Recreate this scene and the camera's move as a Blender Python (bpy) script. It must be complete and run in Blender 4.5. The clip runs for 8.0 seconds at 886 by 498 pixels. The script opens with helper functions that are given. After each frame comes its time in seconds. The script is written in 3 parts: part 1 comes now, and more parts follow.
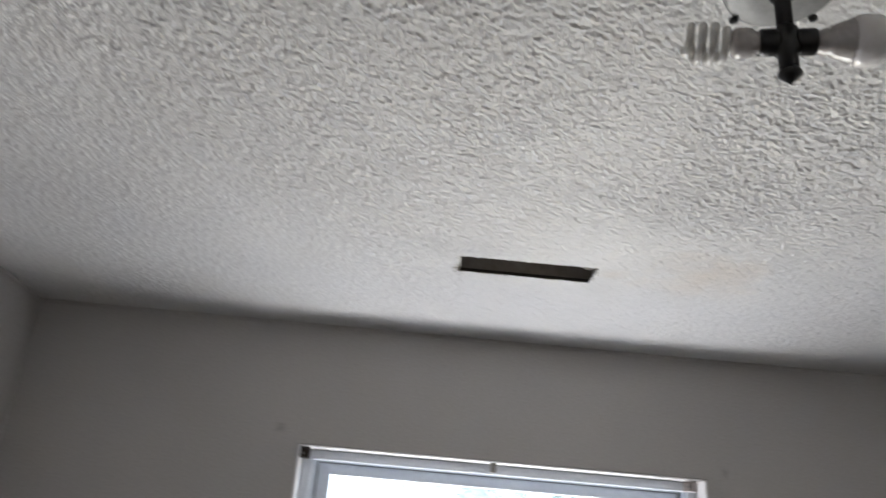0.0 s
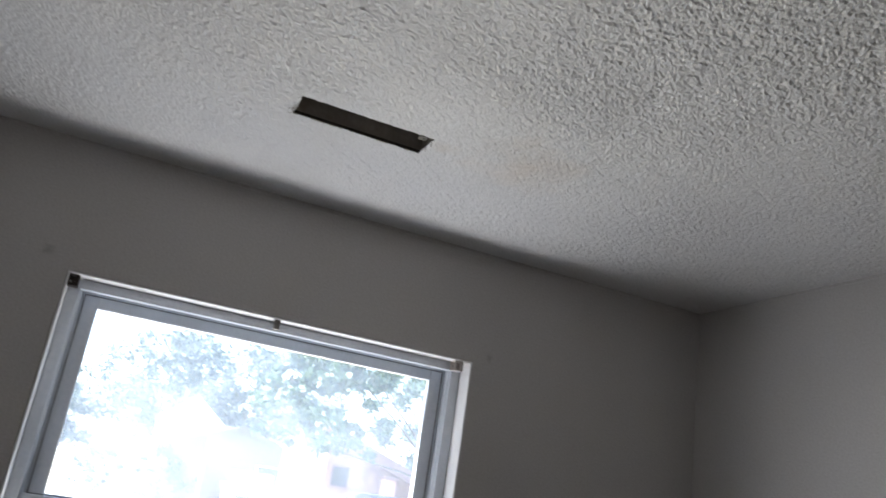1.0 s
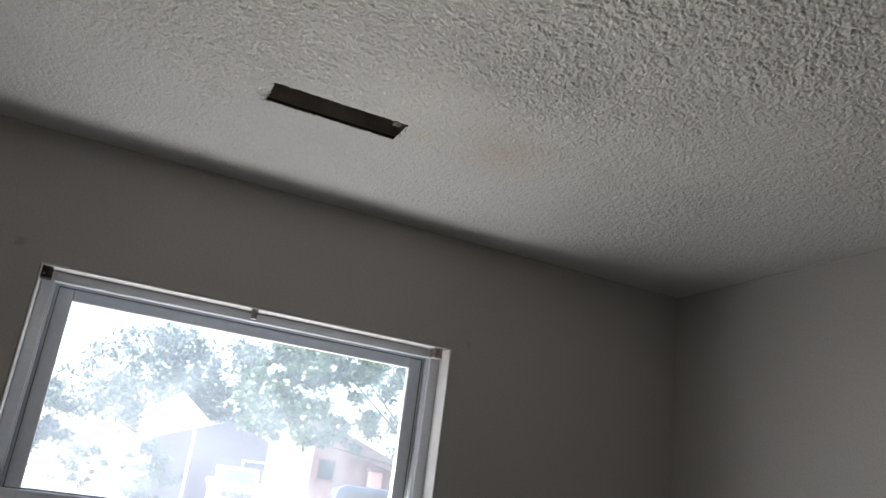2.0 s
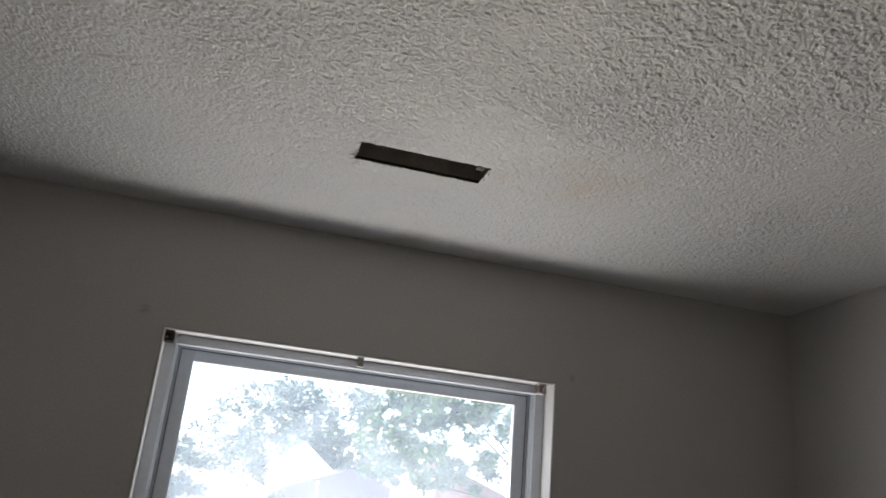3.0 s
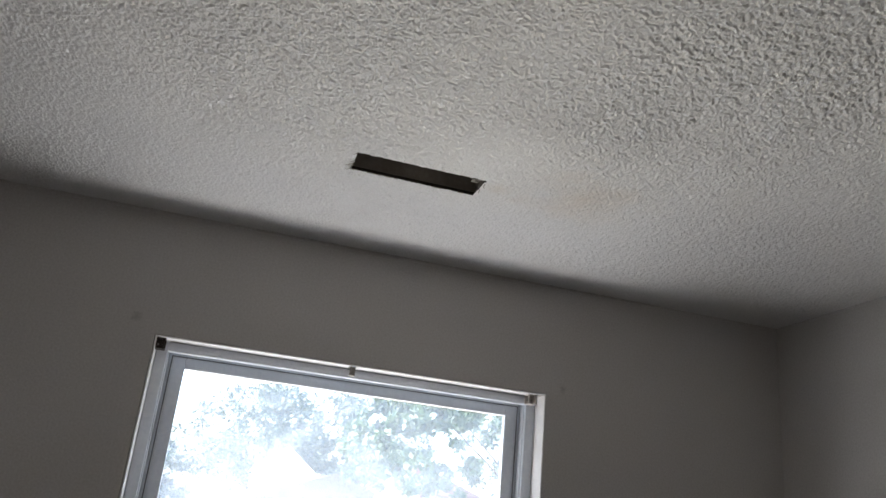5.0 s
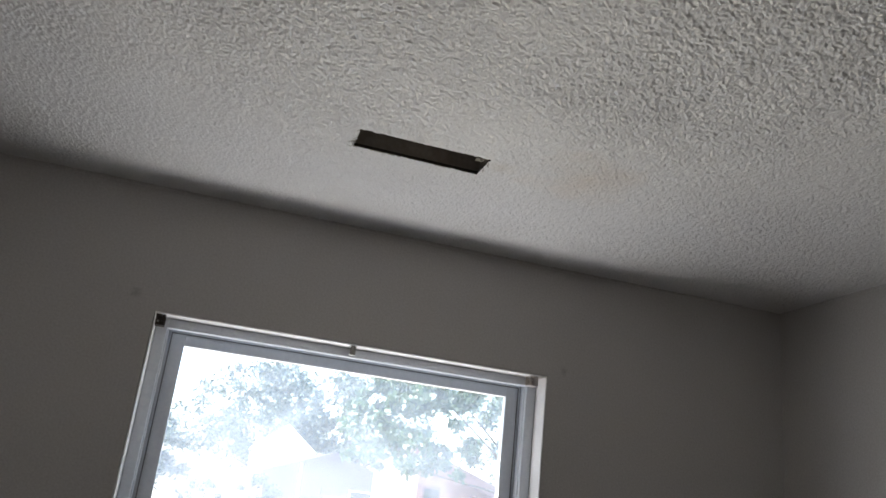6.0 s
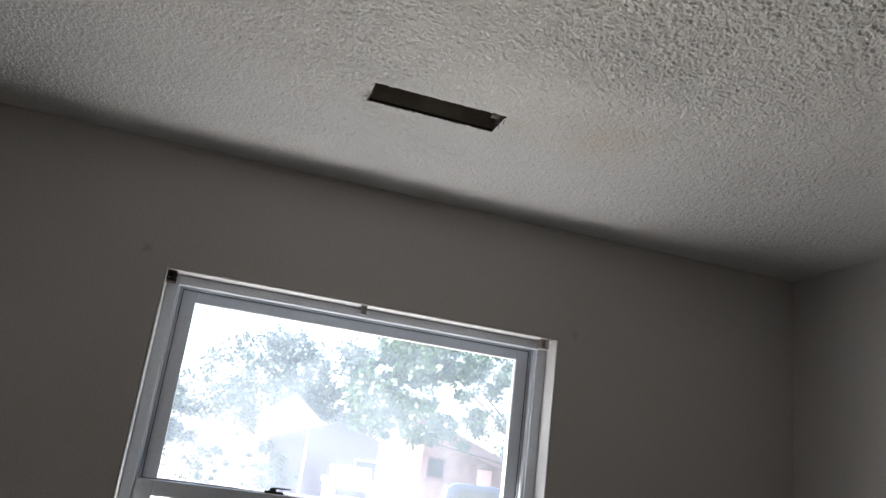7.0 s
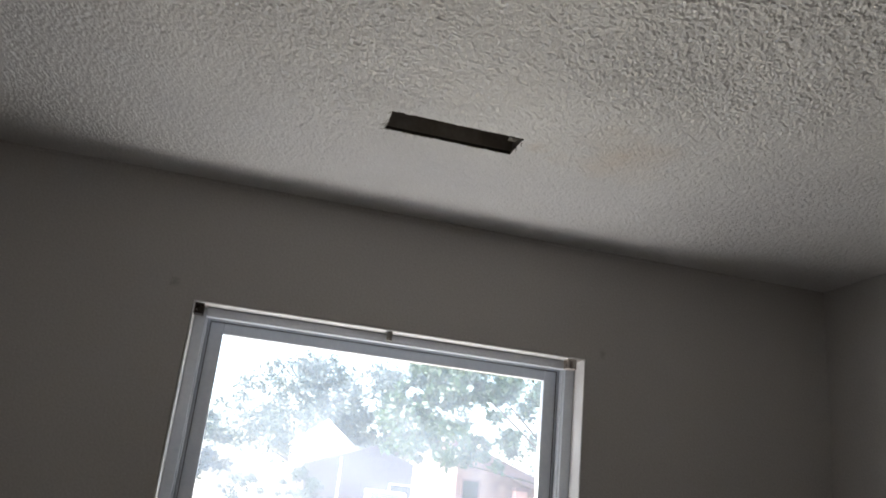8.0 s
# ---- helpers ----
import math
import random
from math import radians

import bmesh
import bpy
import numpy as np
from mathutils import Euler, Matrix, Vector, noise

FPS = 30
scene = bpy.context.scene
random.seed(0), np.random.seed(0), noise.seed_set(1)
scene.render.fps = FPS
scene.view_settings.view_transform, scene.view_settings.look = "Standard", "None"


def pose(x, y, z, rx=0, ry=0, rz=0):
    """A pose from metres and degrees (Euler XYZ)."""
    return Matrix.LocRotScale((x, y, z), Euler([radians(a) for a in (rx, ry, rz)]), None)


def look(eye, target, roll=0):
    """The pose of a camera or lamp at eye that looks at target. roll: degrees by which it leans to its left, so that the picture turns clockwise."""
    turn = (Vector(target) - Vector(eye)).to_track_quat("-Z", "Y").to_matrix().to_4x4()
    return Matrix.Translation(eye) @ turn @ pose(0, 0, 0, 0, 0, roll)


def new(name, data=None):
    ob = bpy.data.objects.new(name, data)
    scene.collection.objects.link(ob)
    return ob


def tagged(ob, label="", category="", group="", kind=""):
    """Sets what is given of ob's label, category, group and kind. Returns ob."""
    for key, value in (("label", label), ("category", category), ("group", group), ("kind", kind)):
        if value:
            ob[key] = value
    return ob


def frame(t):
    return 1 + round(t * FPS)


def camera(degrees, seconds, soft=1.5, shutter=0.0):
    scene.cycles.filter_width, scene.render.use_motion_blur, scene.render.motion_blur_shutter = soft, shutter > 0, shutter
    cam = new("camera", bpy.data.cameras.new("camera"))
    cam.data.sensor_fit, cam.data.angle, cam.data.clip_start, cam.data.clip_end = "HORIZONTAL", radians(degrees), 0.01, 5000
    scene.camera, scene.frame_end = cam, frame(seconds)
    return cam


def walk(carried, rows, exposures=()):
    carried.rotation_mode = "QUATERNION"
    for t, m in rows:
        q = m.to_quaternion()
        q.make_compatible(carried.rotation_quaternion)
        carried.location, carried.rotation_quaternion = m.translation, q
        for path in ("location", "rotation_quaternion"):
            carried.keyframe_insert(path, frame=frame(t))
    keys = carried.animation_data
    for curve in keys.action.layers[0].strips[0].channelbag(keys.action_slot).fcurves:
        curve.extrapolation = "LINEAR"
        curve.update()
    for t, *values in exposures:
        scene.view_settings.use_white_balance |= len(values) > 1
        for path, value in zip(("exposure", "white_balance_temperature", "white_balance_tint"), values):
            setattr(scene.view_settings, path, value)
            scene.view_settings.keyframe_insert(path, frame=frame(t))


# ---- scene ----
cam = camera(58.9, 8.0, 1.5, 0.5)
PATH = [
    (0, (0.344, -2.566, 1.695), (0.386, -0.717, 2.457), 4.9),
    (0.2, (0.325, -2.532, 1.668), (0.518, -0.691, 2.425), 5.5),
    (0.3, (0.292, -2.558, 1.641), (0.598, -0.73, 2.393), 6.0),
    (0.5, (0.254, -2.535, 1.635), (0.697, -0.71, 2.324), 6.7),
    (0.7, (0.186, -2.498, 1.591), (0.765, -0.698, 2.242), 8.2),
    (0.8, (0.18, -2.482, 1.585), (0.816, -0.692, 2.213), 8.8),
    (1, (0.174, -2.46, 1.559), (0.868, -0.688, 2.172), 8.8),
    (1.2, (0.179, -2.444, 1.567), (0.919, -0.681, 2.154), 9.1),
    (2.3, (0.198, -2.484, 1.537), (0.896, -0.717, 2.162), 6.3),
    (2.5, (0.192, -2.499, 1.534), (0.805, -0.71, 2.187), 5.7),
    (3, (0.208, -2.527, 1.54), (0.68, -0.7, 2.202), 5.5),
    (3.5, (0.207, -2.538, 1.547), (0.595, -0.695, 2.221), 6.0),
    (4, (0.196, -2.534, 1.556), (0.561, -0.697, 2.256), 5.7),
    (4.2, (0.178, -2.534, 1.579), (0.61, -0.711, 2.279), 5.9),
    (4.5, (0.194, -2.531, 1.557), (0.633, -0.703, 2.241), 5.7),
    (4.7, (0.191, -2.532, 1.553), (0.685, -0.719, 2.238), 5.4),
    (5.8, (0.171, -2.516, 1.555), (0.669, -0.688, 2.195), 6.7),
    (6, (0.188, -2.508, 1.555), (0.695, -0.679, 2.187), 6.6),
    (6.5, (0.213, -2.489, 1.543), (0.713, -0.636, 2.107), 6.8),
    (7, (0.186, -2.476, 1.52), (0.688, -0.624, 2.085), 7.5),
    (7.5, (0.184, -2.48, 1.512), (0.674, -0.625, 2.077), 6.6),
    (8, (0.195, -2.488, 1.529), (0.622, -0.631, 2.136), 6.1),
]
walk(cam, [(t, look(eye, target, roll)) for t, eye, target, roll in PATH],
     exposures=[(0.0, 3.8, 6050, 10), (0.5, 3.66, 6150, 10), (1.0, 3.2, 6000, 10), (2.5, 2.84, 6450, 10), (3.0, 2.93, 6400, 10),
                (4.0, 3.14, 6300, 10), (4.5, 3.21, 6250, 10), (5.8, 3.08, 6250, 10), (7.0, 2.93, 6350, 10), (8.0, 2.88, 6450, 10)])

# ---- world, sun and window light ----
SUN_EL, SUN_AZ = 50.0, 276.0      # azimuth clockwise from +y
world = bpy.data.worlds.new("sky")
scene.world = world
world.use_nodes = True
wn = world.node_tree
sky = wn.nodes.new("ShaderNodeTexSky")
sky.sky_type = "NISHITA"
sky.sun_disc = False
sky.sun_elevation = radians(SUN_EL)
sky.sun_rotation = radians(SUN_AZ)
sky.dust_density = 3.0
wn.links.new(sky.outputs[0], wn.nodes["Background"].inputs[0])
wn.nodes["Background"].inputs[1].default_value = 0.15

sun = new("sun", bpy.data.lights.new("sun", "SUN"))
sun.data.energy = 3.6
sun.data.angle = radians(0.5)
sun.data.color = (1.0, 0.965, 0.91)
az, el = radians(SUN_AZ), radians(SUN_EL)
toward = Vector((math.sin(az) * math.cos(el), math.cos(az) * math.cos(el), math.sin(el)))
sun.matrix_world = look(toward * 50, (0, 0, 0))

# daylight thrown up from the bright ground, in the lower half of the window
day = new("window_daylight", bpy.data.lights.new("window_daylight", "AREA"))
day.data.shape = "RECTANGLE"
day.data.size, day.data.size_y = 1.14, 0.34
day.data.energy = 1.85
day.data.spread = radians(164)
day.data.color = (1.0, 0.955, 0.89)
day.matrix_world = look((0.655, 0.29, 1.02), (0.655, -0.71, 1.70))

# ---- materials ----
ROOM_X0, ROOM_X1, ROOM_Y0, TOP = -0.922, 2.287, -3.7, 2.44
GROUND = -0.35


def mat(name, color, rough=0.6, metal=0.0, vary=0.12, scale=6.0, grain=0.0, grain_scale=120.0, second=None, spread=0.5, spec=0.5, mottle=0.25):
    """A surface with broad mottling, fine grain and fine relief."""
    m = bpy.data.materials.new(name)
    m.use_nodes = True
    nt = m.node_tree
    b = nt.nodes["Principled BSDF"]
    b.inputs["Roughness"].default_value = rough
    b.inputs["Metallic"].default_value = metal
    b.inputs["Specular IOR Level"].default_value = spec
    co = nt.nodes.new("ShaderNodeTexCoord")
    big = nt.nodes.new("ShaderNodeTexNoise")
    big.inputs["Scale"].default_value = scale
    big.inputs["Detail"].default_value = 6
    fine = nt.nodes.new("ShaderNodeTexNoise")
    fine.inputs["Scale"].default_value = grain_scale
    fine.inputs["Detail"].default_value = 3
    for n in (big, fine):
        nt.links.new(co.outputs["Object"], n.inputs["Vector"])
    ramp = nt.nodes.new("ShaderNodeValToRGB")
    low = second or [c * (1 - vary) for c in color]
    high = [min(1.0, c * (1 + vary * 0.5)) for c in color]
    ramp.color_ramp.elements[0].position = 0.5 - spread * 0.4
    ramp.color_ramp.elements[1].position = 0.5 + spread * 0.4
    ramp.color_ramp.elements[0].color = (*low, 1)
    ramp.color_ramp.elements[1].color = (*high, 1)
    nt.links.new(big.outputs["Fac"], ramp.inputs[0])
    mix = nt.nodes.new("ShaderNodeMix")
    mix.data_type, mix.blend_type = "RGBA", "OVERLAY"
    mix.inputs[0].default_value = mottle
    nt.links.new(ramp.outputs[0], mix.inputs[6])
    tone = nt.nodes.new("ShaderNodeMapRange")
    tone.inputs[1].default_value, tone.inputs[2].default_value = (0.34, 0.66) if mottle > 0.5 else (0.0, 1.0)
    nt.links.new(fine.outputs["Fac"], tone.inputs[0])
    nt.links.new(tone.outputs[0], mix.inputs[7])
    nt.links.new(mix.outputs[2], b.inputs["Base Color"])
    if grain:
        bump = nt.nodes.new("ShaderNodeBump")
        bump.inputs["Strength"].default_value = grain
        bump.inputs["Distance"].default_value = 0.003
        nt.links.new(fine.outputs["Fac"], bump.inputs["Height"])
        nt.links.new(bump.outputs[0], b.inputs["Normal"])
    return m


def stain(m, place, radius, color, amount):
    """Adds a worn mark of its own shape to a wall or ceiling surface."""
    nt = m.node_tree
    b = nt.nodes["Principled BSDF"]
    link = b.inputs["Base Color"].links[0].from_socket
    geo = nt.nodes.new("ShaderNodeNewGeometry")
    dist = nt.nodes.new("ShaderNodeVectorMath")
    dist.operation = "DISTANCE"
    wob = nt.nodes.new("ShaderNodeTexNoise")
    wob.inputs["Scale"].default_value = 1.2 / radius
    wob.inputs["Detail"].default_value = 4
    nt.links.new(geo.outputs["Position"], wob.inputs["Vector"])
    nt.links.new(geo.outputs["Position"], dist.inputs[0])
    dist.inputs[1].default_value = place
    add = nt.nodes.new("ShaderNodeMath")
    add.operation = "MULTIPLY_ADD"
    nt.links.new(wob.outputs["Fac"], add.inputs[0])
    add.inputs[1].default_value = radius * 2.2
    nt.links.new(dist.outputs["Value"], add.inputs[2])
    rng = nt.nodes.new("ShaderNodeMapRange")
    rng.inputs[1].default_value, rng.inputs[2].default_value = radius * 1.1, radius * 2.1
    rng.inputs[3].default_value, rng.inputs[4].default_value = amount, 0.0
    nt.links.new(add.outputs[0], rng.inputs[0])
    mix = nt.nodes.new("ShaderNodeMix")
    mix.data_type = "RGBA"
    mix.inputs[7].default_value = (*color, 1)
    nt.links.new(rng.outputs[0], mix.inputs[0])
    nt.links.new(link, mix.inputs[6])
    nt.links.new(mix.outputs[2], b.inputs["Base Color"])


WALL = mat("greige_wall_paint", (0.545, 0.52, 0.50), 0.5, vary=0.06, scale=1.3, grain=0.12, grain_scale=160)
# stronger speckle puts the shade between the sprayed granules into the colour
CEIL = mat("ceiling_texture_paint", (0.73, 0.715, 0.70), 0.9, vary=0.08, scale=1.6, grain=1.0, grain_scale=210, mottle=0.5)
PLASTER = mat("white_return_paint", (0.90, 0.875, 0.86), 0.45, vary=0.06, scale=9, grain=0.15, grain_scale=140)
VINYL = mat("white_vinyl", (0.70, 0.73, 0.78), 0.35, vary=0.05, scale=7, grain=0.02, grain_scale=80)
GASKET = mat("grey_gasket", (0.12, 0.12, 0.13), 0.6)
FLOOR = mat("brown_carpet", (0.165, 0.138, 0.112), 0.95, vary=0.2, scale=5, grain=0.8, grain_scale=300)
STEEL = mat("galvanised_steel", (0.50, 0.49, 0.47), 0.38, 0.9, vary=0.3, scale=40)
DARK_STEEL = mat("dusty_duct_metal", (0.30, 0.27, 0.235), 0.7, 0.2, vary=0.3, scale=14, grain=0.2, grain_scale=90)
# near-black colour puts the shade of the vent gap into the board edge
GYPSUM = mat("shade_dark_gypsum_edge", (0.05, 0.042, 0.035), 0.95, vary=0.5, scale=60, grain=0.6, grain_scale=200)
PAPER = mat("torn_paper", (0.30, 0.27, 0.22), 0.9, vary=0.4, scale=80)
BLACK = mat("black_enamel", (0.012, 0.012, 0.012), 0.28, vary=0.3, scale=30)
NICKEL = mat("brushed_pan_metal", (0.24, 0.237, 0.233), 0.55, 0.2, vary=0.12, scale=22)
BULB_GREY = mat("grey_bulb_collar", (0.50, 0.47, 0.45), 0.16, vary=0.08, scale=20)
BULB_WHITE = mat("opal_bulb", (0.84, 0.81, 0.79), 0.15, vary=0.03, scale=20)
TUBE = mat("bulb_tube_glass", (0.70, 0.68, 0.65), 0.10, vary=0.03, scale=20)

# glass with a film of dust
GLASS = bpy.data.materials.new("dusty_window_glass")
GLASS.use_nodes = True
g = GLASS.node_tree
g.nodes.clear()
out = g.nodes.new("ShaderNodeOutputMaterial")
clear = g.nodes.new("ShaderNodeBsdfTransparent")
clear.inputs[0].default_value = (0.95, 0.95, 0.95, 1)
gloss = g.nodes.new("ShaderNodeBsdfGlossy")
gloss.inputs["Roughness"].default_value = 0.02
dust = g.nodes.new("ShaderNodeBsdfTranslucent")
dust.inputs[0].default_value = (0.80, 0.875, 0.98, 1)
fres = g.nodes.new("ShaderNodeFresnel")
fres.inputs[0].default_value = 1.45
m1 = g.nodes.new("ShaderNodeMixShader")
g.links.new(fres.outputs[0], m1.inputs[0])
g.links.new(clear.outputs[0], m1.inputs[1])
g.links.new(gloss.outputs[0], m1.inputs[2])
film_co = g.nodes.new("ShaderNodeTexCoord")
film_noise = g.nodes.new("ShaderNodeTexNoise")
film_noise.inputs["Scale"].default_value = 3.2
film_noise.inputs["Detail"].default_value = 6
film_noise.inputs["Distortion"].default_value = 1.6
film_rng = g.nodes.new("ShaderNodeMapRange")
film_rng.inputs[1].default_value, film_rng.inputs[2].default_value = 0.3, 0.7
film_rng.inputs[3].default_value, film_rng.inputs[4].default_value = 0.065, 0.13
m2 = g.nodes.new("ShaderNodeMixShader")
g.links.new(film_co.outputs["Object"], film_noise.inputs["Vector"])
g.links.new(film_noise.outputs["Fac"], film_rng.inputs[0])
# dust lies thicker where the glass was not wiped
film_xyz = g.nodes.new("ShaderNodeSeparateXYZ")
film_side = g.nodes.new("ShaderNodeMapRange")
film_side.inputs[1].default_value, film_side.inputs[2].default_value = 0.2, 1.15
film_side.inputs[3].default_value, film_side.inputs[4].default_value = 1.1, 0.85
film_mul = g.nodes.new("ShaderNodeMath")
film_mul.operation = "MULTIPLY"
g.links.new(film_co.outputs["Object"], film_xyz.inputs[0])
g.links.new(film_xyz.outputs[0], film_side.inputs[0])
g.links.new(film_rng.outputs[0], film_mul.inputs[0])
g.links.new(film_side.outputs[0], film_mul.inputs[1])
g.links.new(film_mul.outputs[0], m2.inputs[0])
g.links.new(m1.outputs[0], m2.inputs[1])
g.links.new(dust.outputs[0], m2.inputs[2])
g.links.new(m2.outputs[0], out.inputs[0])

GRASS = mat("dry_lawn", (0.27, 0.26, 0.17), 0.95, vary=0.3, scale=0.35, grain=0.6, grain_scale=30, second=(0.33, 0.29, 0.21))
CONCRETE = mat("pale_concrete", (0.42, 0.41, 0.39), 0.85, vary=0.15, scale=0.6, grain=0.3, grain_scale=25)
ASPHALT = mat("worn_asphalt", (0.13, 0.13, 0.13), 0.85, vary=0.25, scale=0.5, grain=0.4, grain_scale=40)
SIDING = mat("lavender_grey_siding", (0.075, 0.064, 0.084), 0.7, vary=0.1, scale=0.8, grain=0.1, grain_scale=15)
WHITE_SIDING = mat("white_siding", (0.76, 0.75, 0.72), 0.6, vary=0.08, scale=0.8)
BRICK = mat("red_brown_brick", (0.25, 0.165, 0.15), 0.85, vary=0.3, scale=2.5, grain=0.4, grain_scale=20)
PINK_BRICK = mat("pinkish_brick", (0.45, 0.27, 0.24), 0.85, vary=0.25, scale=2.5, grain=0.4, grain_scale=20)
FASCIA = mat("brown_fascia", (0.15, 0.09, 0.085), 0.6, vary=0.15, scale=3)
SHINGLE = mat("grey_shingles", (0.17, 0.165, 0.175), 0.9, vary=0.3, scale=3, grain=0.5, grain_scale=18)
DARK_PANE = mat("dark_window_pane", (0.03, 0.035, 0.04), 0.08, vary=0.1, scale=2)
CAR_WHITE = mat("white_car_paint", (0.78, 0.78, 0.77), 0.25, vary=0.03, scale=2)
CAR_DARK = mat("dark_blue_car_paint", (0.035, 0.045, 0.07), 0.25, vary=0.05, scale=2)
RUBBER = mat("tyre_rubber", (0.02, 0.02, 0.02), 0.8)
BARK = mat("grey_brown_bark", (0.07, 0.058, 0.045), 0.95, vary=0.35, scale=6, grain=0.7, grain_scale=25)


def leaf_mat(name, dark, light):
    m = bpy.data.materials.new(name)
    m.use_nodes = True
    nt = m.node_tree
    b = nt.nodes["Principled BSDF"]
    b.inputs["Roughness"].default_value = 0.5
    geo = nt.nodes.new("ShaderNodeNewGeometry")
    ramp = nt.nodes.new("ShaderNodeValToRGB")
    ramp.color_ramp.elements[0].color = (*dark, 1)
    ramp.color_ramp.elements[1].color = (*light, 1)
    nt.links.new(geo.outputs["Random Per Island"], ramp.inputs[0])
    nt.links.new(ramp.outputs[0], b.inputs["Base Color"])
    tr = nt.nodes.new("ShaderNodeBsdfTranslucent")
    nt.links.new(ramp.outputs[0], tr.inputs[0])
    mx = nt.nodes.new("ShaderNodeMixShader")
    mx.inputs[0].default_value = 0.3
    nt.links.new(b.outputs[0], mx.inputs[1])
    nt.links.new(tr.outputs[0], mx.inputs[2])
    nt.links.new(mx.outputs[0], nt.nodes["Material Output"].inputs[0])
    return m


LEAF_NEAR = leaf_mat("green_leaves", (0.025, 0.055, 0.03), (0.07, 0.12, 0.06))
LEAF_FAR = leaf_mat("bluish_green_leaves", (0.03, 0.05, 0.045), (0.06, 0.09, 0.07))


# ---- mesh helpers ----
def link_mesh(name, bm, material, smooth=False):
    me = bpy.data.meshes.new(name)
    bm.normal_update()
    bm.to_mesh(me)
    bm.free()
    if smooth:
        me.polygons.foreach_set("use_smooth", [True] * len(me.polygons))
    me.materials.append(material)
    return new(name, me)


def part(name, bm, material, parent, label="", smooth=False):
    ob = link_mesh(name, bm, material, smooth)
    ob.parent = parent
    ob.matrix_parent_inverse = Matrix.Identity(4)
    if label:
        ob["label"] = label
    return ob


def box(x0, x1, y0, y1, z0, z1, bevel=0.0, bm=None, segments=2):
    bm = bm or bmesh.new()
    made = bmesh.ops.create_cube(bm, size=1.0, matrix=Matrix.LocRotScale(
        ((x0 + x1) / 2, (y0 + y1) / 2, (z0 + z1) / 2), None, (x1 - x0, y1 - y0, z1 - z0)))
    if bevel:
        edges = list({e for v in made["verts"] for e in v.link_edges})
        bmesh.ops.bevel(bm, geom=edges, offset=bevel, segments=segments, profile=0.5, affect="EDGES")
    return bm


def prism(outline, y0, y1, bm=None):
    """An outline of (x, z) pairs drawn out from y0 to y1."""
    bm = bm or bmesh.new()
    a = [bm.verts.new((x, y0, z)) for x, z in outline]
    b = [bm.verts.new((x, y1, z)) for x, z in outline]
    n = len(outline)
    bm.faces.new(a)
    bm.faces.new(b[::-1])
    for i in range(n):
        bm.faces.new((a[i], b[i], b[(i + 1) % n], a[(i + 1) % n]))
    bmesh.ops.recalc_face_normals(bm, faces=bm.faces)
    return bm


def lathe(profile, axis="z", steps=28, bm=None, at=(0, 0, 0)):
    """Rings of (radius, height) turned round an axis."""
    bm = bm or bmesh.new()
    rings = []
    for r, h in profile:
        ring = []
        for i in range(steps):
            a = 2 * math.pi * i / steps
            c, s = r * math.cos(a), r * math.sin(a)
            p = {"z": (c, s, h), "x": (h, c, s), "y": (c, h, s)}[axis]
            ring.append(bm.verts.new(Vector(p) + Vector(at)))
        rings.append(ring)
    for low, up in zip(rings, rings[1:]):
        for i in range(steps):
            bm.faces.new((low[i], low[(i + 1) % steps], up[(i + 1) % steps], up[i]))
    bm.faces.new(rings[0][::-1])
    bm.faces.new(rings[-1])
    bmesh.ops.recalc_face_normals(bm, faces=bm.faces)
    return bm


def tube(points, radius, steps=10, bm=None):
    """A round tube along points; radius is one number or one for each point."""
    bm = bm or bmesh.new()
    pts = [Vector(p) for p in points]
    radii = radius if isinstance(radius, (list, tuple)) else [radius] * len(pts)
    rings, side = [], None
    for i, p in enumerate(pts):
        way = (pts[min(i + 1, len(pts) - 1)] - pts[max(i - 1, 0)]).normalized()
        if side is None:
            side = way.orthogonal().normalized()
        side = (side - way * side.dot(way)).normalized()
        up = way.cross(side)
        rings.append([bm.verts.new(p + radii[i] * (math.cos(a) * side + math.sin(a) * up))
                      for a in (2 * math.pi * k / steps for k in range(steps))])
    for low, high in zip(rings, rings[1:]):
        for i in range(steps):
            bm.faces.new((low[i], low[(i + 1) % steps], high[(i + 1) % steps], high[i]))
    bm.faces.new(rings[0][::-1])
    bm.faces.new(rings[-1])
    return bm


def empty(name, place=(0, 0, 0), turn=0.0):
    ob = new(name)
    ob.empty_display_size = 0.1
    ob.matrix_basis = pose(*place, 0, 0, turn)
    return ob


# ---- the room's shell ----
WIN_W, WIN_TOP, WIN_BOT = 1.31, 2.039, 0.86
THICK = 0.155


def wall(name, label, *boxes):
    bm = bmesh.new()
    for b in boxes:
        box(*b, bm=bm)
    return tagged(link_mesh(name, bm, WALL), label, "wall", kind="structure")


wall("wall_north", "greige painted wall round the bright window",
     (ROOM_X0 - 0.12, -0.002, 0, THICK, -0.02, TOP + 0.25), (WIN_W + 0.002, ROOM_X1 + 0.12, 0, THICK, -0.02, TOP + 0.25),
     (-0.002, WIN_W + 0.002, 0, THICK, WIN_TOP + 0.002, TOP + 0.25), (-0.002, WIN_W + 0.002, 0, THICK, -0.02, WIN_BOT - 0.002))
wall("wall_east", "greige painted side wall, plain and dim", (ROOM_X1, ROOM_X1 + 0.12, ROOM_Y0, -0.0, -0.02, TOP + 0.25))
wall("wall_west", "greige painted side wall, plain and dim", (ROOM_X0 - 0.12, ROOM_X0, ROOM_Y0, -0.0, -0.02, TOP + 0.25))
wall("wall_south", "greige painted back wall of the room", (ROOM_X0 - 0.12, ROOM_X1 + 0.12, ROOM_Y0 - 0.12, ROOM_Y0, -0.02, TOP + 0.25))
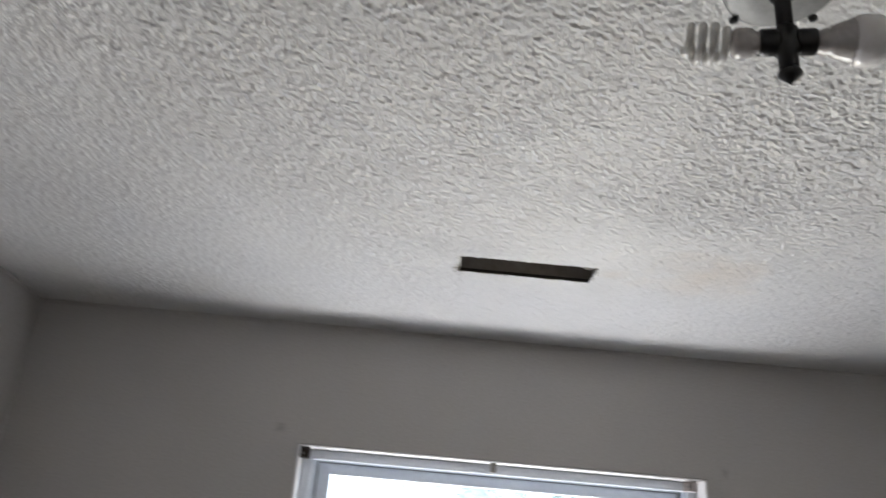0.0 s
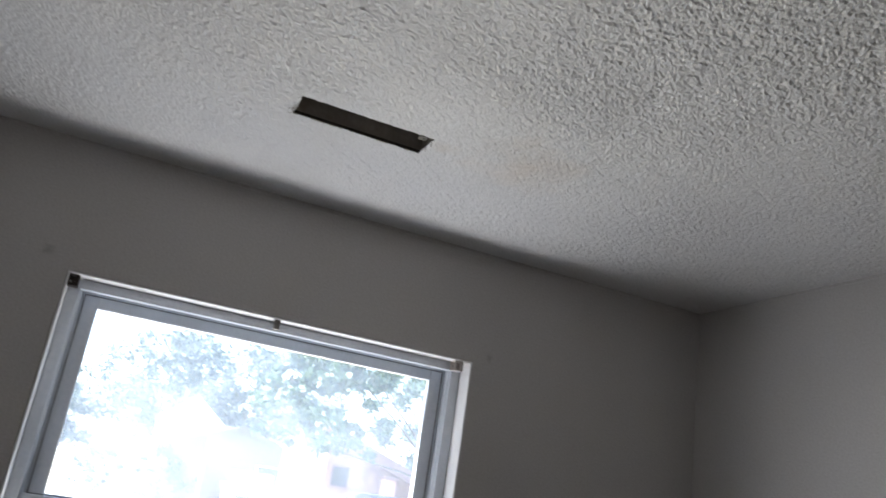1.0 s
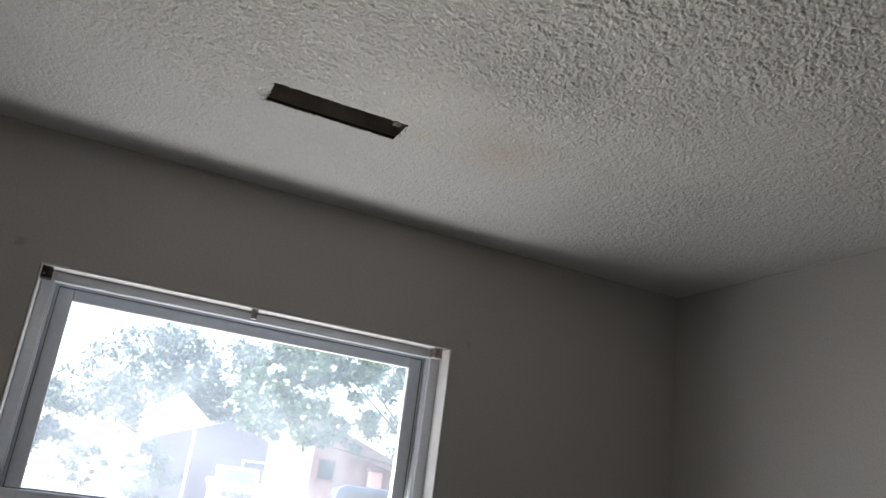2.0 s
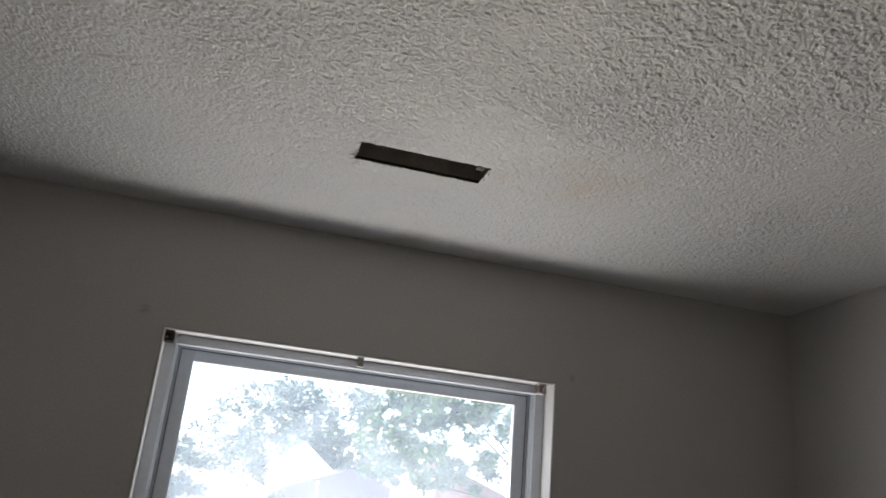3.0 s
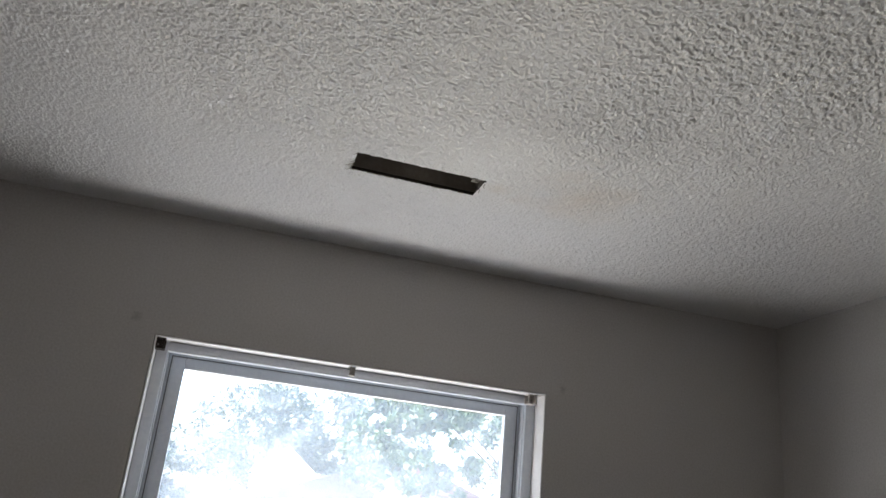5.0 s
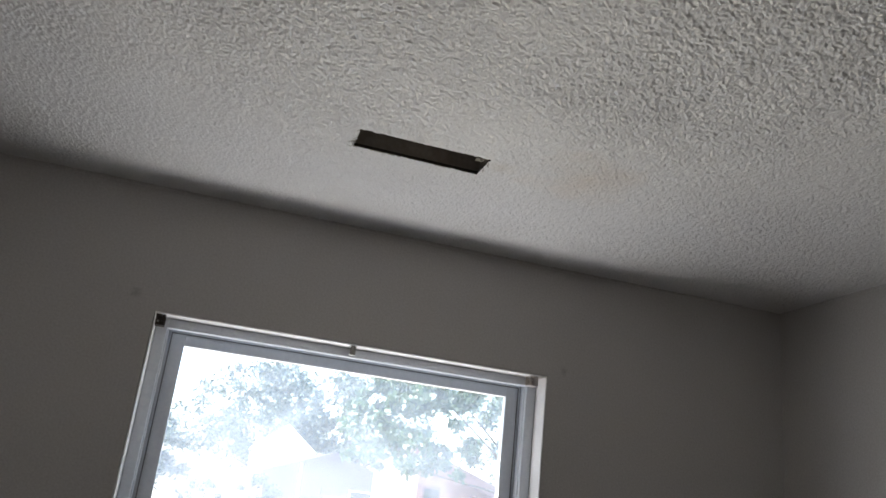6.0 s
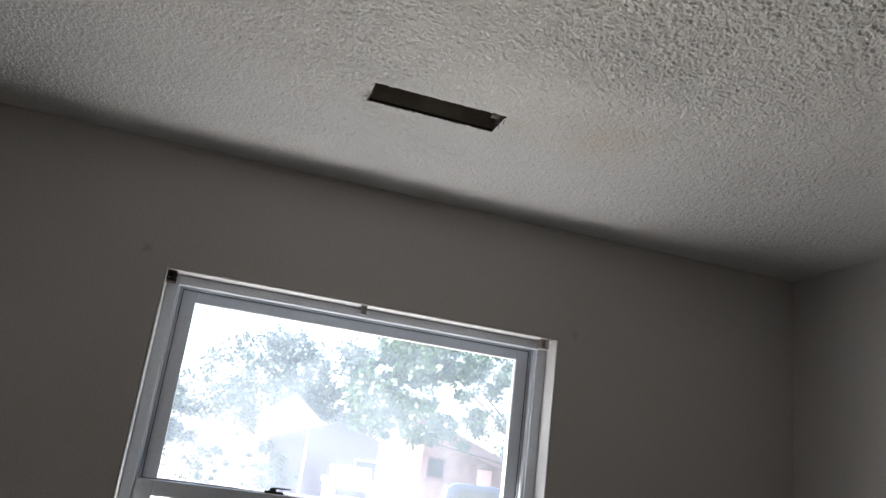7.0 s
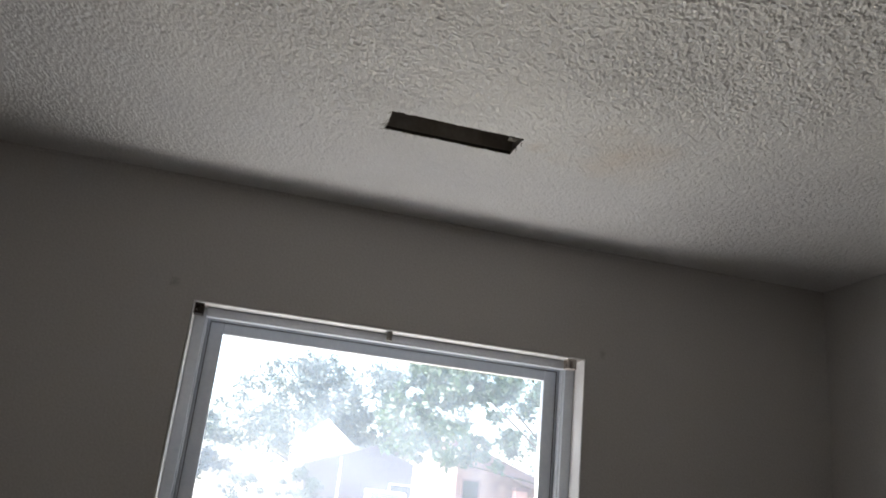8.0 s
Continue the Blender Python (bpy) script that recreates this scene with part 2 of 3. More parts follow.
tagged(link_mesh("floor", box(ROOM_X0, ROOM_X1, ROOM_Y0, 0, -0.15, 0), FLOOR), "brown carpeted bedroom floor", "floor", kind="structure")
stain(WALL, (-0.067, 0.0, 2.086), 0.02, (0.20, 0.19, 0.18), 0.5)
stain(WALL, (1.373, 0.0, 2.066), 0.018, (0.24, 0.22, 0.21), 0.4)
stain(CEIL, (1.05, -0.75, TOP), 0.16, (0.66, 0.55, 0.44), 0.45)
stain(CEIL, (0.83, -0.70, TOP), 0.05, (0.62, 0.55, 0.46), 0.4)

# vent opening in the ceiling
SLOT_X0, SLOT_X1, SLOT_Y0, SLOT_Y1 = 0.434, 0.783, -0.726, -0.620


def ceiling_sheet():
    """The sprayed ceiling texture as a fine relief, with the vent cut out, and a plain slab for the rest."""
    y_back, step = -1.98, 0.0024
    nx, ny = int((ROOM_X1 - ROOM_X0) / step) + 1, int(-y_back / step) + 1
    xs, ys = np.linspace(ROOM_X0, ROOM_X1, nx), np.linspace(y_back, 0, ny)
    rng = np.random.default_rng(7)
    fx, fy = np.meshgrid(np.fft.fftfreq(nx, step), np.fft.fftfreq(ny, step))
    f2 = fx ** 2 + fy ** 2

    def blur(sigma):
        field = np.fft.ifft2(np.fft.fft2(rng.standard_normal((ny, nx))) * np.exp(-2 * math.pi ** 2 * sigma ** 2 * f2)).real
        return field / field.std()
    lumps = np.sqrt(np.clip(blur(0.0015) + 0.5, 0, 2.2))
    h = 0.0022 * lumps + 0.0007 * np.clip(blur(0.0045), -1, 2)
    h *= 0.9 + 0.14 * blur(0.10)
    gx, gy = np.meshgrid(xs, ys)
    off = np.hypot(np.maximum(np.maximum(SLOT_X0 - gx, gx - SLOT_X1), 0), np.maximum(np.maximum(SLOT_Y0 - gy, gy - SLOT_Y1), 0))
    h *= 0.35 + 0.65 * np.clip(off / 0.012, 0, 1)
    z = TOP - np.clip(h, -0.001, 0.008)
    co = np.stack([gx, gy, z], -1).reshape(-1, 3)
    a = (np.arange(ny - 1)[:, None] * nx + np.arange(nx - 1)[None, :]).ravel()
    faces = np.stack([a, a + nx, a + nx + 1, a + 1], -1)
    cx = (gx[:-1, :-1] + step / 2).ravel()
    cy = (gy[:-1, :-1] + step / 2).ravel()
    rag = (0.0007 * blur(0.006))[:-1, :-1].ravel()
    hole = (cx > SLOT_X0 + rag) & (cx < SLOT_X1 + rag) & (cy > SLOT_Y0 + rag) & (cy < SLOT_Y1 + rag)
    faces = faces[~hole]
    me = bpy.data.meshes.new("ceiling")
    base = len(co)
    # plain slab behind, and the upper skin round the vent
    slab = [(ROOM_X0, ROOM_Y0, TOP), (ROOM_X1, ROOM_Y0, TOP), (ROOM_X1, y_back, TOP - 0.001), (ROOM_X0, y_back, TOP - 0.001)]
    me.vertices.add(base + 4)
    me.vertices.foreach_set("co", np.concatenate([co, np.array(slab)]).ravel())
    quads = np.concatenate([faces, [[base, base + 3, base + 2, base + 1]]]).astype(np.int32)
    me.loops.add(quads.size)
    me.loops.foreach_set("vertex_index", quads.ravel())
    me.polygons.add(len(quads))
    me.polygons.foreach_set("loop_start", np.arange(0, quads.size, 4))
    me.polygons.foreach_set("use_smooth", np.ones(len(quads), bool))
    me.update(calc_edges=True)
    me.materials.append(CEIL)
    return tagged(new("ceiling", me), "off-white ceiling with a rough sprayed texture", "ceiling", kind="structure")


ceiling_sheet()
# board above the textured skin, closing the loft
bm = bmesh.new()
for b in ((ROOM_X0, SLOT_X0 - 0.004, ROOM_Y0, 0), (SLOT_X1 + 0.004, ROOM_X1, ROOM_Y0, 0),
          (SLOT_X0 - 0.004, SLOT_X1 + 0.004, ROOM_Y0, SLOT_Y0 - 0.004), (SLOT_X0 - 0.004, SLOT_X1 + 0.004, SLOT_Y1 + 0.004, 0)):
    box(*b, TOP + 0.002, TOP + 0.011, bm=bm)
tagged(link_mesh("ceiling_board", bm, GYPSUM), "gypsum board round the ceiling vent hole, coloured dark for the shade at its cut edge", "ceiling board", kind="structure")
# unseen slab above the loft, added to block the sun
tagged(link_mesh("loft_sun_cover", box(ROOM_X0 - 0.12, ROOM_X1 + 0.12, ROOM_Y0 - 0.12, THICK, TOP + 0.40, TOP + 0.50), SHINGLE),
       "plain grey unseen slab over the room, added to keep the sun out", "roof", kind="structure")

# thin bead where walls meet the ceiling
for name, b in (("trim", (ROOM_X0, ROOM_X1, -0.004, -0.0005, TOP - 0.013, TOP - 0.002)),
                ("trim", (ROOM_X1 - 0.004, ROOM_X1 - 0.0005, ROOM_Y0, -0.005, TOP - 0.013, TOP - 0.002)),
                ("trim", (ROOM_X0 + 0.0005, ROOM_X0 + 0.004, ROOM_Y0, -0.005, TOP - 0.013, TOP - 0.002))):
    tagged(link_mesh(name, box(*b, bevel=0.0012), WALL), "thin painted tape edge under the ceiling", "trim", kind="structure")


# ---- ceiling vent ----
TAB = mat("dull_tab_metal", (0.20, 0.18, 0.15), 0.6, 0.5, vary=0.4, scale=50)


def ceiling_vent():
    vent = empty("ceiling_vent", ((SLOT_X0 + SLOT_X1) / 2, (SLOT_Y0 + SLOT_Y1) / 2, TOP))
    tagged(vent, "open rectangular ceiling vent hole with bare dark duct, no grille", "vent")
    hx, hy, up = (SLOT_X1 - SLOT_X0) / 2, (SLOT_Y1 - SLOT_Y0) / 2, 0.30
    o = 0.0065
    for b in ((-hx - o - 0.002, hx + o + 0.002, hy + o, hy + o + 0.002), (-hx - o - 0.002, hx + o + 0.002, -hy - o - 0.002, -hy - o)):
        part("duct_side", box(*b, 0.0115, up), DARK_STEEL, vent)
    for b in ((-hx - o - 0.002, -hx - o, -hy - o, hy + o), (hx + o, hx + o + 0.002, -hy - o, hy + o)):
        part("duct_end", box(*b, 0.0115, up), DARK_STEEL, vent)
    part("duct_top", box(-hx - o, hx + o, -hy - o, hy + o, up, up + 0.002), DARK_STEEL, vent)
    # folded tab with its screw at one end
    tab = part("mounting_tab", box(hx - 0.020, hx + 0.002, 0.000, 0.022, 0.024, 0.0265, 0.0006), TAB, vent, "bent dull steel tab")
    part("screw", lathe([(0.0045, 0.0), (0.0045, 0.0015), (0.002, 0.003)], at=(hx - 0.008, 0.010, 0.021), steps=12), TAB, tab)
    # torn paper fibres at the cut
    rnd = random.Random(5)
    for i in range(9):
        y = rnd.uniform(-hy, hy)
        x = -hx - 0.001 if i < 6 else hx
        out_x = -rnd.uniform(0.006, 0.02) if i < 6 else rnd.uniform(0.003, 0.008)
        pts = [(x + 0.004, y, 0.0), (x + out_x * 0.5, y + rnd.uniform(-0.003, 0.003), -0.006), (x + out_x, y + rnd.uniform(-0.008, 0.008), -0.007)]
        part("paper_fibre", tube(pts, [0.0011, 0.0009, 0.0004], 5), PAPER, vent)
    for i in range(7):
        x = rnd.uniform(-hx, hx)
        y = hy
        w = rnd.uniform(0.008, 0.03)
        part("torn_edge", box(max(-hx, x - w / 2), min(hx, x + w / 2), y - 0.002, y + 0.002, -0.002, 0.0, 0.0008), PAPER, vent)
    return vent


ceiling_vent()


# ---- window ----
def ring(x0, x1, z0, z1, y0, y1, left, right, bottom, top, material, parent, names, bevel=0.002):
    """Four mitre-free bars round an opening; each bar is a part."""
    made = [part(names[0], box(x0, x0 + left, y0, y1, z0, z1, bevel), material, parent),
            part(names[0], box(x1 - right, x1, y0, y1, z0, z1, bevel), material, parent),
            part(names[1], box(x0 + left, x1 - right, y0, y1, z1 - top, z1, bevel), material, parent),
            part(names[1], box(x0 + left, x1 - right, y0, y1, z0, z0 + bottom, bevel), material, parent)]
    return made


RET = 0.005
MEET = 1.42


def window():
    for name, b in (("window_return", (0.0, RET, -0.003, 0.085, WIN_BOT, WIN_TOP)),
                    ("window_return", (WIN_W - RET, WIN_W, -0.003, 0.085, WIN_BOT, WIN_TOP)),
                    ("window_return", (RET, WIN_W - RET, -0.003, 0.085, WIN_TOP - RET, WIN_TOP))):
        tagged(link_mesh(name, box(*b, bevel=0.0025), PLASTER), "white painted return lining the window opening", "trim", kind="structure")
    tagged(link_mesh("window_sill", box(-0.03, WIN_W + 0.03, -0.05, 0.085, WIN_BOT - 0.02, WIN_BOT, 0.004), PLASTER),
           "white painted window sill", "sill", kind="structure")
    win = empty("window_1", (0, 0, 0))
    tagged(win, "white vinyl single-hung window with dusty glass", "window", kind="structure")
    x0, x1, z0, z1 = RET, WIN_W - RET, WIN_BOT, WIN_TOP - RET
    # outer frame with its inner lip
    ring(x0, x1, z0, z1, 0.078, 0.150, 0.036, 0.036, 0.04, 0.016, VINYL, win, ("frame_jamb", "frame_rail"), 0.003)
    ring(x0 + 0.036, x1 - 0.036, z0 + 0.04, z1 - 0.016, 0.090, 0.150, 0.004, 0.004, 0.01, 0.003, VINYL, win, ("frame_stop", "frame_stop"), 0.0015)
    # proud head member with its nosing, between the jambs
    part("frame_head", box(x0 + 0.036, x1 - 0.036, 0.054, 0.0778, z1 - 0.031, z1 - 0.0005, 0.003), VINYL, win)
    part("head_nosing", box(x0 + 0.036, x1 - 0.036, 0.0485, 0.0538, z1 - 0.031, z1 - 0.026, 0.0015), VINYL, win)
    # upper sash
    sx0, sx1, sz1 = x0 + 0.040, x1 - 0.040, z1 - 0.019
    upper = empty("upper_sash")
    upper.parent = win
    ring(sx0, sx1, MEET - 0.03, sz1, 0.120, 0.146, 0.055, 0.055, 0.035, 0.049, VINYL, upper, ("stile", "rail"), 0.0025)
    ring(sx0 + 0.010, sx1 - 0.010, MEET, sz1 - 0.012, 0.1165, 0.1195, 0.0025, 0.0025, 0.0025, 0.0025, GASKET, upper, ("seam", "seam"), 0.0)
    pane = part("pane", box(sx0 + 0.050, sx1 - 0.050, 0.133, 0.137, MEET, sz1 - 0.042), GLASS, upper, "dusty clear glass")
    pane.visible_shadow = False
    # lower sash, in the inner track
    lower = empty("lower_sash")
    lower.parent = win
    ring(sx0, sx1, z0 + 0.045, MEET, 0.086, 0.118, 0.050, 0.050, 0.05, 0.046, VINYL, lower, ("stile", "rail"), 0.003)
    pane = part("pane", box(sx0 + 0.03, sx1 - 0.03, 0.100, 0.104, z0 + 0.08, MEET - 0.04), GLASS, lower, "dusty clear glass")
    pane.visible_shadow = False
    # cam lock on the meeting rail
    lock = part("sash_lock", box(0.420, 0.478, 0.090, 0.114, MEET, MEET + 0.008, 0.002), BLACK, lower, "dark cam lock")
    part("lock_barrel", lathe([(0.011, 0.0), (0.011, 0.006), (0.007, 0.009)], at=(0.445, 0.102, MEET + 0.008), steps=16), BLACK, lock, smooth=True)
    part("lock_lever", box(0.440, 0.500, 0.096, 0.108, MEET + 0.014, MEET + 0.019, 0.002), BLACK, lock)


window()


# ---- blind brackets ----
def bracket(x, mirror, label, material):
    """A folded box bracket, open to the room, hung in the top corner of the opening."""
    b = empty("blind_bracket", (x, 0.008, WIN_TOP - RET))
    tagged(b, label, "bracket", group="blind brackets")
    w, d, h, t = 0.032, 0.034, 0.034, 0.0022
    part("top_plate", box(-w / 2, w / 2, 0, d, -t, 0, 0.0005), material, b)
    part("bottom_plate", box(-w / 2, w / 2, 0, d, -h, -h + t, 0.0005), material, b)
    part("back_plate", box(-w / 2, w / 2, d - t, d, -h + t, -t, 0.0), material, b)
    s = -1 if mirror else 1
    part("side_plate", box(*sorted((s * w / 2, s * (w / 2 - t))), 0, d - t, -h + t, -t, 0.0), material, b)
    gate = part("front_gate", box(*sorted((s * w / 2, s * (w / 2 - 0.009))), -0.002, 0.0, -h, 0, 0.0006), material, b)
    part("gate_rib", box(*sorted((-s * w * 0.18, -s * w * 0.42)), 0.004, 0.007, -h + t, -t, 0.0006), material, gate)
    for k in (-1, 1):
        part("screw", lathe([(0.0035, 0), (0.0035, 0.001), (0.002, 0.002)], "y", 10, at=(k * 0.007, d - t - 0.003, -h * 0.5)), STEEL, b)
    return b


ZINC = mat("dull_zinc", (0.58, 0.53, 0.50), 0.45, 0.15, vary=0.15, scale=60)
bracket(RET + 0.012, True, "small dark metal blind bracket in the window corner", mat("dark_bracket_metal", (0.05, 0.04, 0.035), 0.4, 0.6, vary=0.3, scale=60))
bracket(WIN_W - RET - 0.041, False, "small bare zinc blind bracket in the window corner", ZINC)


CLIP = mat("dull_clip_metal", (0.34, 0.33, 0.31), 0.5, 0.7, vary=0.3, scale=60)


def centre_clip():
    c = empty("centre_clip", (0.622, 0.006, WIN_TOP - RET))
    tagged(c, "small grey metal centre clip under the window head", "bracket", group="blind brackets")
    part("plate", box(-0.011, 0.011, 0, 0.045, -0.002, 0, 0.0005), STEEL, c)
    part("hook", box(-0.009, 0.009, 0.0, 0.0022, -0.030, -0.002, 0.0006), CLIP, c)
    part("lip", box(-0.009, 0.009, 0.0022, 0.014, -0.030, -0.0275, 0.0006), STEEL, c)
    part("spring", box(-0.004, 0.004, 0.016, 0.018, -0.024, -0.002, 0.0005), BLACK, c)


centre_clip()


# ---- ceiling light ----
def ceiling_light():
    lamp = empty("ceiling_light", (0.756, -1.803, TOP - 0.001), -11.0)
    tagged(lamp, "two-bulb ceiling light with black sockets and a round grey metal pan", "ceiling light")
    pan = part("pan", lathe([(0.070, 0.0), (0.071, -0.028), (0.067, -0.040), (0.060, -0.045), (0.030, -0.044)], steps=48), NICKEL, lamp, "pale grey metal pan", True)
    for s in (-1, 1):
        part("screw", lathe([(0.006, -0.044), (0.006, -0.048), (0.003, -0.050)], at=(s * 0.049, 0.045, 0), steps=14), BLACK, pan)
    part("stem", lathe([(0.017, -0.044), (0.014, -0.052), (0.010, -0.056), (0.010, -0.101)], steps=20), BLACK, lamp, smooth=True)
    hub = -0.117
    part("hub", lathe([(0.010, hub + 0.022), (0.015, hub + 0.016), (0.016, hub - 0.014), (0.0115, hub - 0.020), (0.0115, hub - 0.040)], steps=24), BLACK, lamp, smooth=True)
    part("finial", lathe([(0.011, hub - 0.040), (0.0135, hub - 0.044), (0.0145, hub - 0.047), (0.009, hub - 0.052), (0.003, hub - 0.058), (0.001, hub - 0.061)], steps=20), BLACK, lamp, "black pointed finial", True)
    for s in (-1, 1):
        part("socket", lathe([(0.010, s * 0.009), (0.0155, s * 0.011), (0.0165, s * 0.014), (0.0165, s * 0.031), (0.0155, s * 0.033)], "x", 28, at=(0, 0, hub)), BLACK, lamp, smooth=True)
    # solid-state bulb
    led = part("light_bulb", lathe([(0.0135, 0.030), (0.0145, 0.039), (0.0160, 0.041), (0.0160, 0.049), (0.0195, 0.051), (0.0205, 0.053), (0.0262, 0.071), (0.0275, 0.073)], "x", 32, at=(0, 0, hub)), BULB_GREY, lamp, "grey collar of an opal bulb", True)
    part("dome", lathe([(0.0275, 0.0732), (0.0305, 0.079), (0.0325, 0.088), (0.031, 0.101), (0.026, 0.111), (0.017, 0.117), (0.008, 0.120), (0.001, 0.1205)], "x", 32, at=(0, 0, hub)), BULB_WHITE, led, "white opal dome", True)
    # spiral bulb
    cfl = part("light_bulb", lathe([(0.0135, -0.030), (0.014, -0.038), (0.0175, -0.041), (0.019, -0.049), (0.019, -0.060), (0.016, -0.064)], "x", 28, at=(0, 0, hub)), BULB_GREY, lamp, "grey ballast of a spiral bulb", True)
    pts = []
    turns, n = 4.0, 110
    for i in range(n):
        u = i / (n - 1)
        a = 2 * math.pi * turns * u
        r = 0.0215 * min(1.0, 0.5 + 3.0 * u) * min(1.0, 0.35 + 4.0 * (1 - u))
        pts.append((-0.066 - 0.056 * u, r * math.cos(a), hub + r * math.sin(a)))
    part("spiral_tube", tube(pts, 0.0052, 10), TUBE, cfl, "white spiral glass tube", True)
    return lamp


ceiling_light()


# ---- outdoors ----
def ground_height(x, y):
    return GROUND + 0.02 * math.sin(x * 0.13) * math.cos(y * 0.11) + 0.012 * min(60.0, max(0.0, y - 12))


def strip(name, x0, x1, y0, y1, lift, material, label, category, nx=24, ny=24):
    bm = bmesh.new()
    rows = []
    for j in range(ny + 1):
        for_row = []
        for i in range(nx + 1):
            x, y = x0 + (x1 - x0) * i / nx, y0 + (y1 - y0) * j / ny
            for_row.append(bm.verts.new((x, y, ground_height(x, y) + lift)))
        rows.append(for_row)
    for a, b in zip(rows, rows[1:]):
        for i in range(nx):
            bm.faces.new((a[i], a[i + 1], b[i + 1], b[i]))
    return tagged(link_mesh(name, bm, material, True), label, category, kind="structure")


strip("ground", -400, 400, -150, 900, -0.0, GRASS, "pale sunlit lawn reaching far off", "ground", 160, 160)
strip("road", -80, 90, 13.0, 20.0, 0.03, ASPHALT, "worn pale street running past the house", "road", 60, 6)
strip("driveway", 3.6, 9.4, 20.05, 37.5, 0.035, CONCRETE, "bright concrete driveway across the street", "driveway", 8, 16)
strip("pavement", -80, 90, 11.2, 12.95, 0.08, CONCRETE, "pale concrete pavement along the street", "pavement", 60, 3)


def house(place, turn, w, d, eave, ridge, wall_mat, roof_mat, trim_mat, label, openings, over=0.45):
    """A gabled house: gable end to the front (-y of its own), openings (kind, x, z, w, h) on the front."""
    h = empty("house", (*place, ground_height(*place) - 0.05), turn)
    tagged(h, label, "house")
    part("wall", prism([(-w / 2, 0), (w / 2, 0), (w / 2, eave), (0, ridge), (-w / 2, eave)], 0, d), wall_mat, h)
    slope = (ridge - eave) / (w / 2)
    ex, ez = w / 2 + over, eave - over * slope
    for s in (-1, 1):
        part("roof", prism([(0, ridge + 0.03), (s * ex, ez + 0.03), (s * ex, ez + 0.15), (0, ridge + 0.17)], -over, d + over), roof_mat, h)
        part("rake_board", prism([(s * 0.001, ridge + 0.16), (s * ex, ez + 0.15), (s * ex, ez - 0.12), (s * 0.001, ridge - 0.12)], -over - 0.04, -over - 0.002), trim_mat, h)
    for kind, x, z, ow, oh in openings:
        o = part(kind, box(x - ow / 2 - 0.08, x + ow / 2 + 0.08, -0.06, -0.004, z - 0.08, z + oh + 0.08, 0.01), WHITE_SIDING if kind != "door" else trim_mat, h)
        part("pane" if kind == "window" else "panel", box(x - ow / 2, x + ow / 2, -0.075, -0.062, z, z + oh), DARK_PANE if kind == "window" else trim_mat, o)
    return h


house((6.75, 36.0), 0, 6.3, 8, 2.55, 3.65, SIDING, SHINGLE, SIDING, "low lavender-grey house with shallow roof across the street",
      [("window", 1.5, 1.0, 1.1, 1.1), ("door", 0.1, 0.05, 0.95, 2.0)], 0.15)
house((5.3, 45.0), 0, 3.2, 6, 4.0, 5.25, WHITE_SIDING, WHITE_SIDING, WHITE_SIDING, "tall white gabled house behind the trees",
      [], 0.2)


def brick_house(x, y):
    """A low brick house whose roof falls to one side, with a deep fascia board."""
    h = empty("house", (x, y, ground_height(x, y) - 0.05))
    tagged(h, "red-brown brick house with a deep sloping brown fascia", "house")
    w, high, low_eave, d = 5.2, 3.75, 1.80, 7.0
    part("wall", prism([(0, 0), (w, 0), (w, low_eave), (0, high - 0.1)], 0, d), BRICK, h)
    part("roof", prism([(-0.4, high + 0.19), (w + 0.5, low_eave - 0.05), (w + 0.5, low_eave - 0.17), (-0.4, high + 0.06)], -0.6, d + 0.4), SHINGLE, h)
    part("rake_board", prism([(-0.4, high + 0.18), (w + 0.5, low_eave - 0.06), (w + 0.5, low_eave - 0.46), (-0.4, high - 0.24)], -0.66, -0.602), FASCIA, h)
    for wx, wz, ww, wh in ((0.25, 1.9, 0.55, 0.62),):
        win = part("window", box(wx - 0.07, wx + ww + 0.07, -0.05, -0.004, wz - 0.07, wz + wh + 0.07, 0.01), FASCIA, h)
        part("pane", box(wx, wx + ww, -0.065, -0.052, wz, wz + wh), DARK_PANE, win)
    return h


brick_house(7.75, 24.6)


def porch_post(x, y):
    z = ground_height(x, y)
    p = empty("porch_post", (x, y, z))
    tagged(p, "pinkish brick porch post before the brick house", "post", group="porch posts")
    part("shaft", box(-0.2, 0.2, -0.2, 0.2, 0.1, 2.3, 0.01), PINK_BRICK, p)
    part("base", box(-0.26, 0.26, -0.26, 0.26, -0.05, 0.12, 0.01), CONCRETE, p)
    part("cap", box(-0.25, 0.25, -0.25, 0.25, 2.3, 2.42, 0.01), FASCIA, p)


porch_post(9.95, 24.2)
porch_post(12.3, 24.2)


def sign_pole(x, y):
    z = ground_height(x, y)
    p = empty("street_pole", (x, y, z))
    tagged(p, "thin grey metal street pole by the driveway", "pole")
    part("shaft", lathe([(0.045, -0.1), (0.045, 2.2), (0.03, 2.72)], steps=12), STEEL, p)
    part("cap", lathe([(0.05, 2.72), (0.03, 2.78)], steps=12), STEEL, p)


sign_pole(3.85, 25.5)


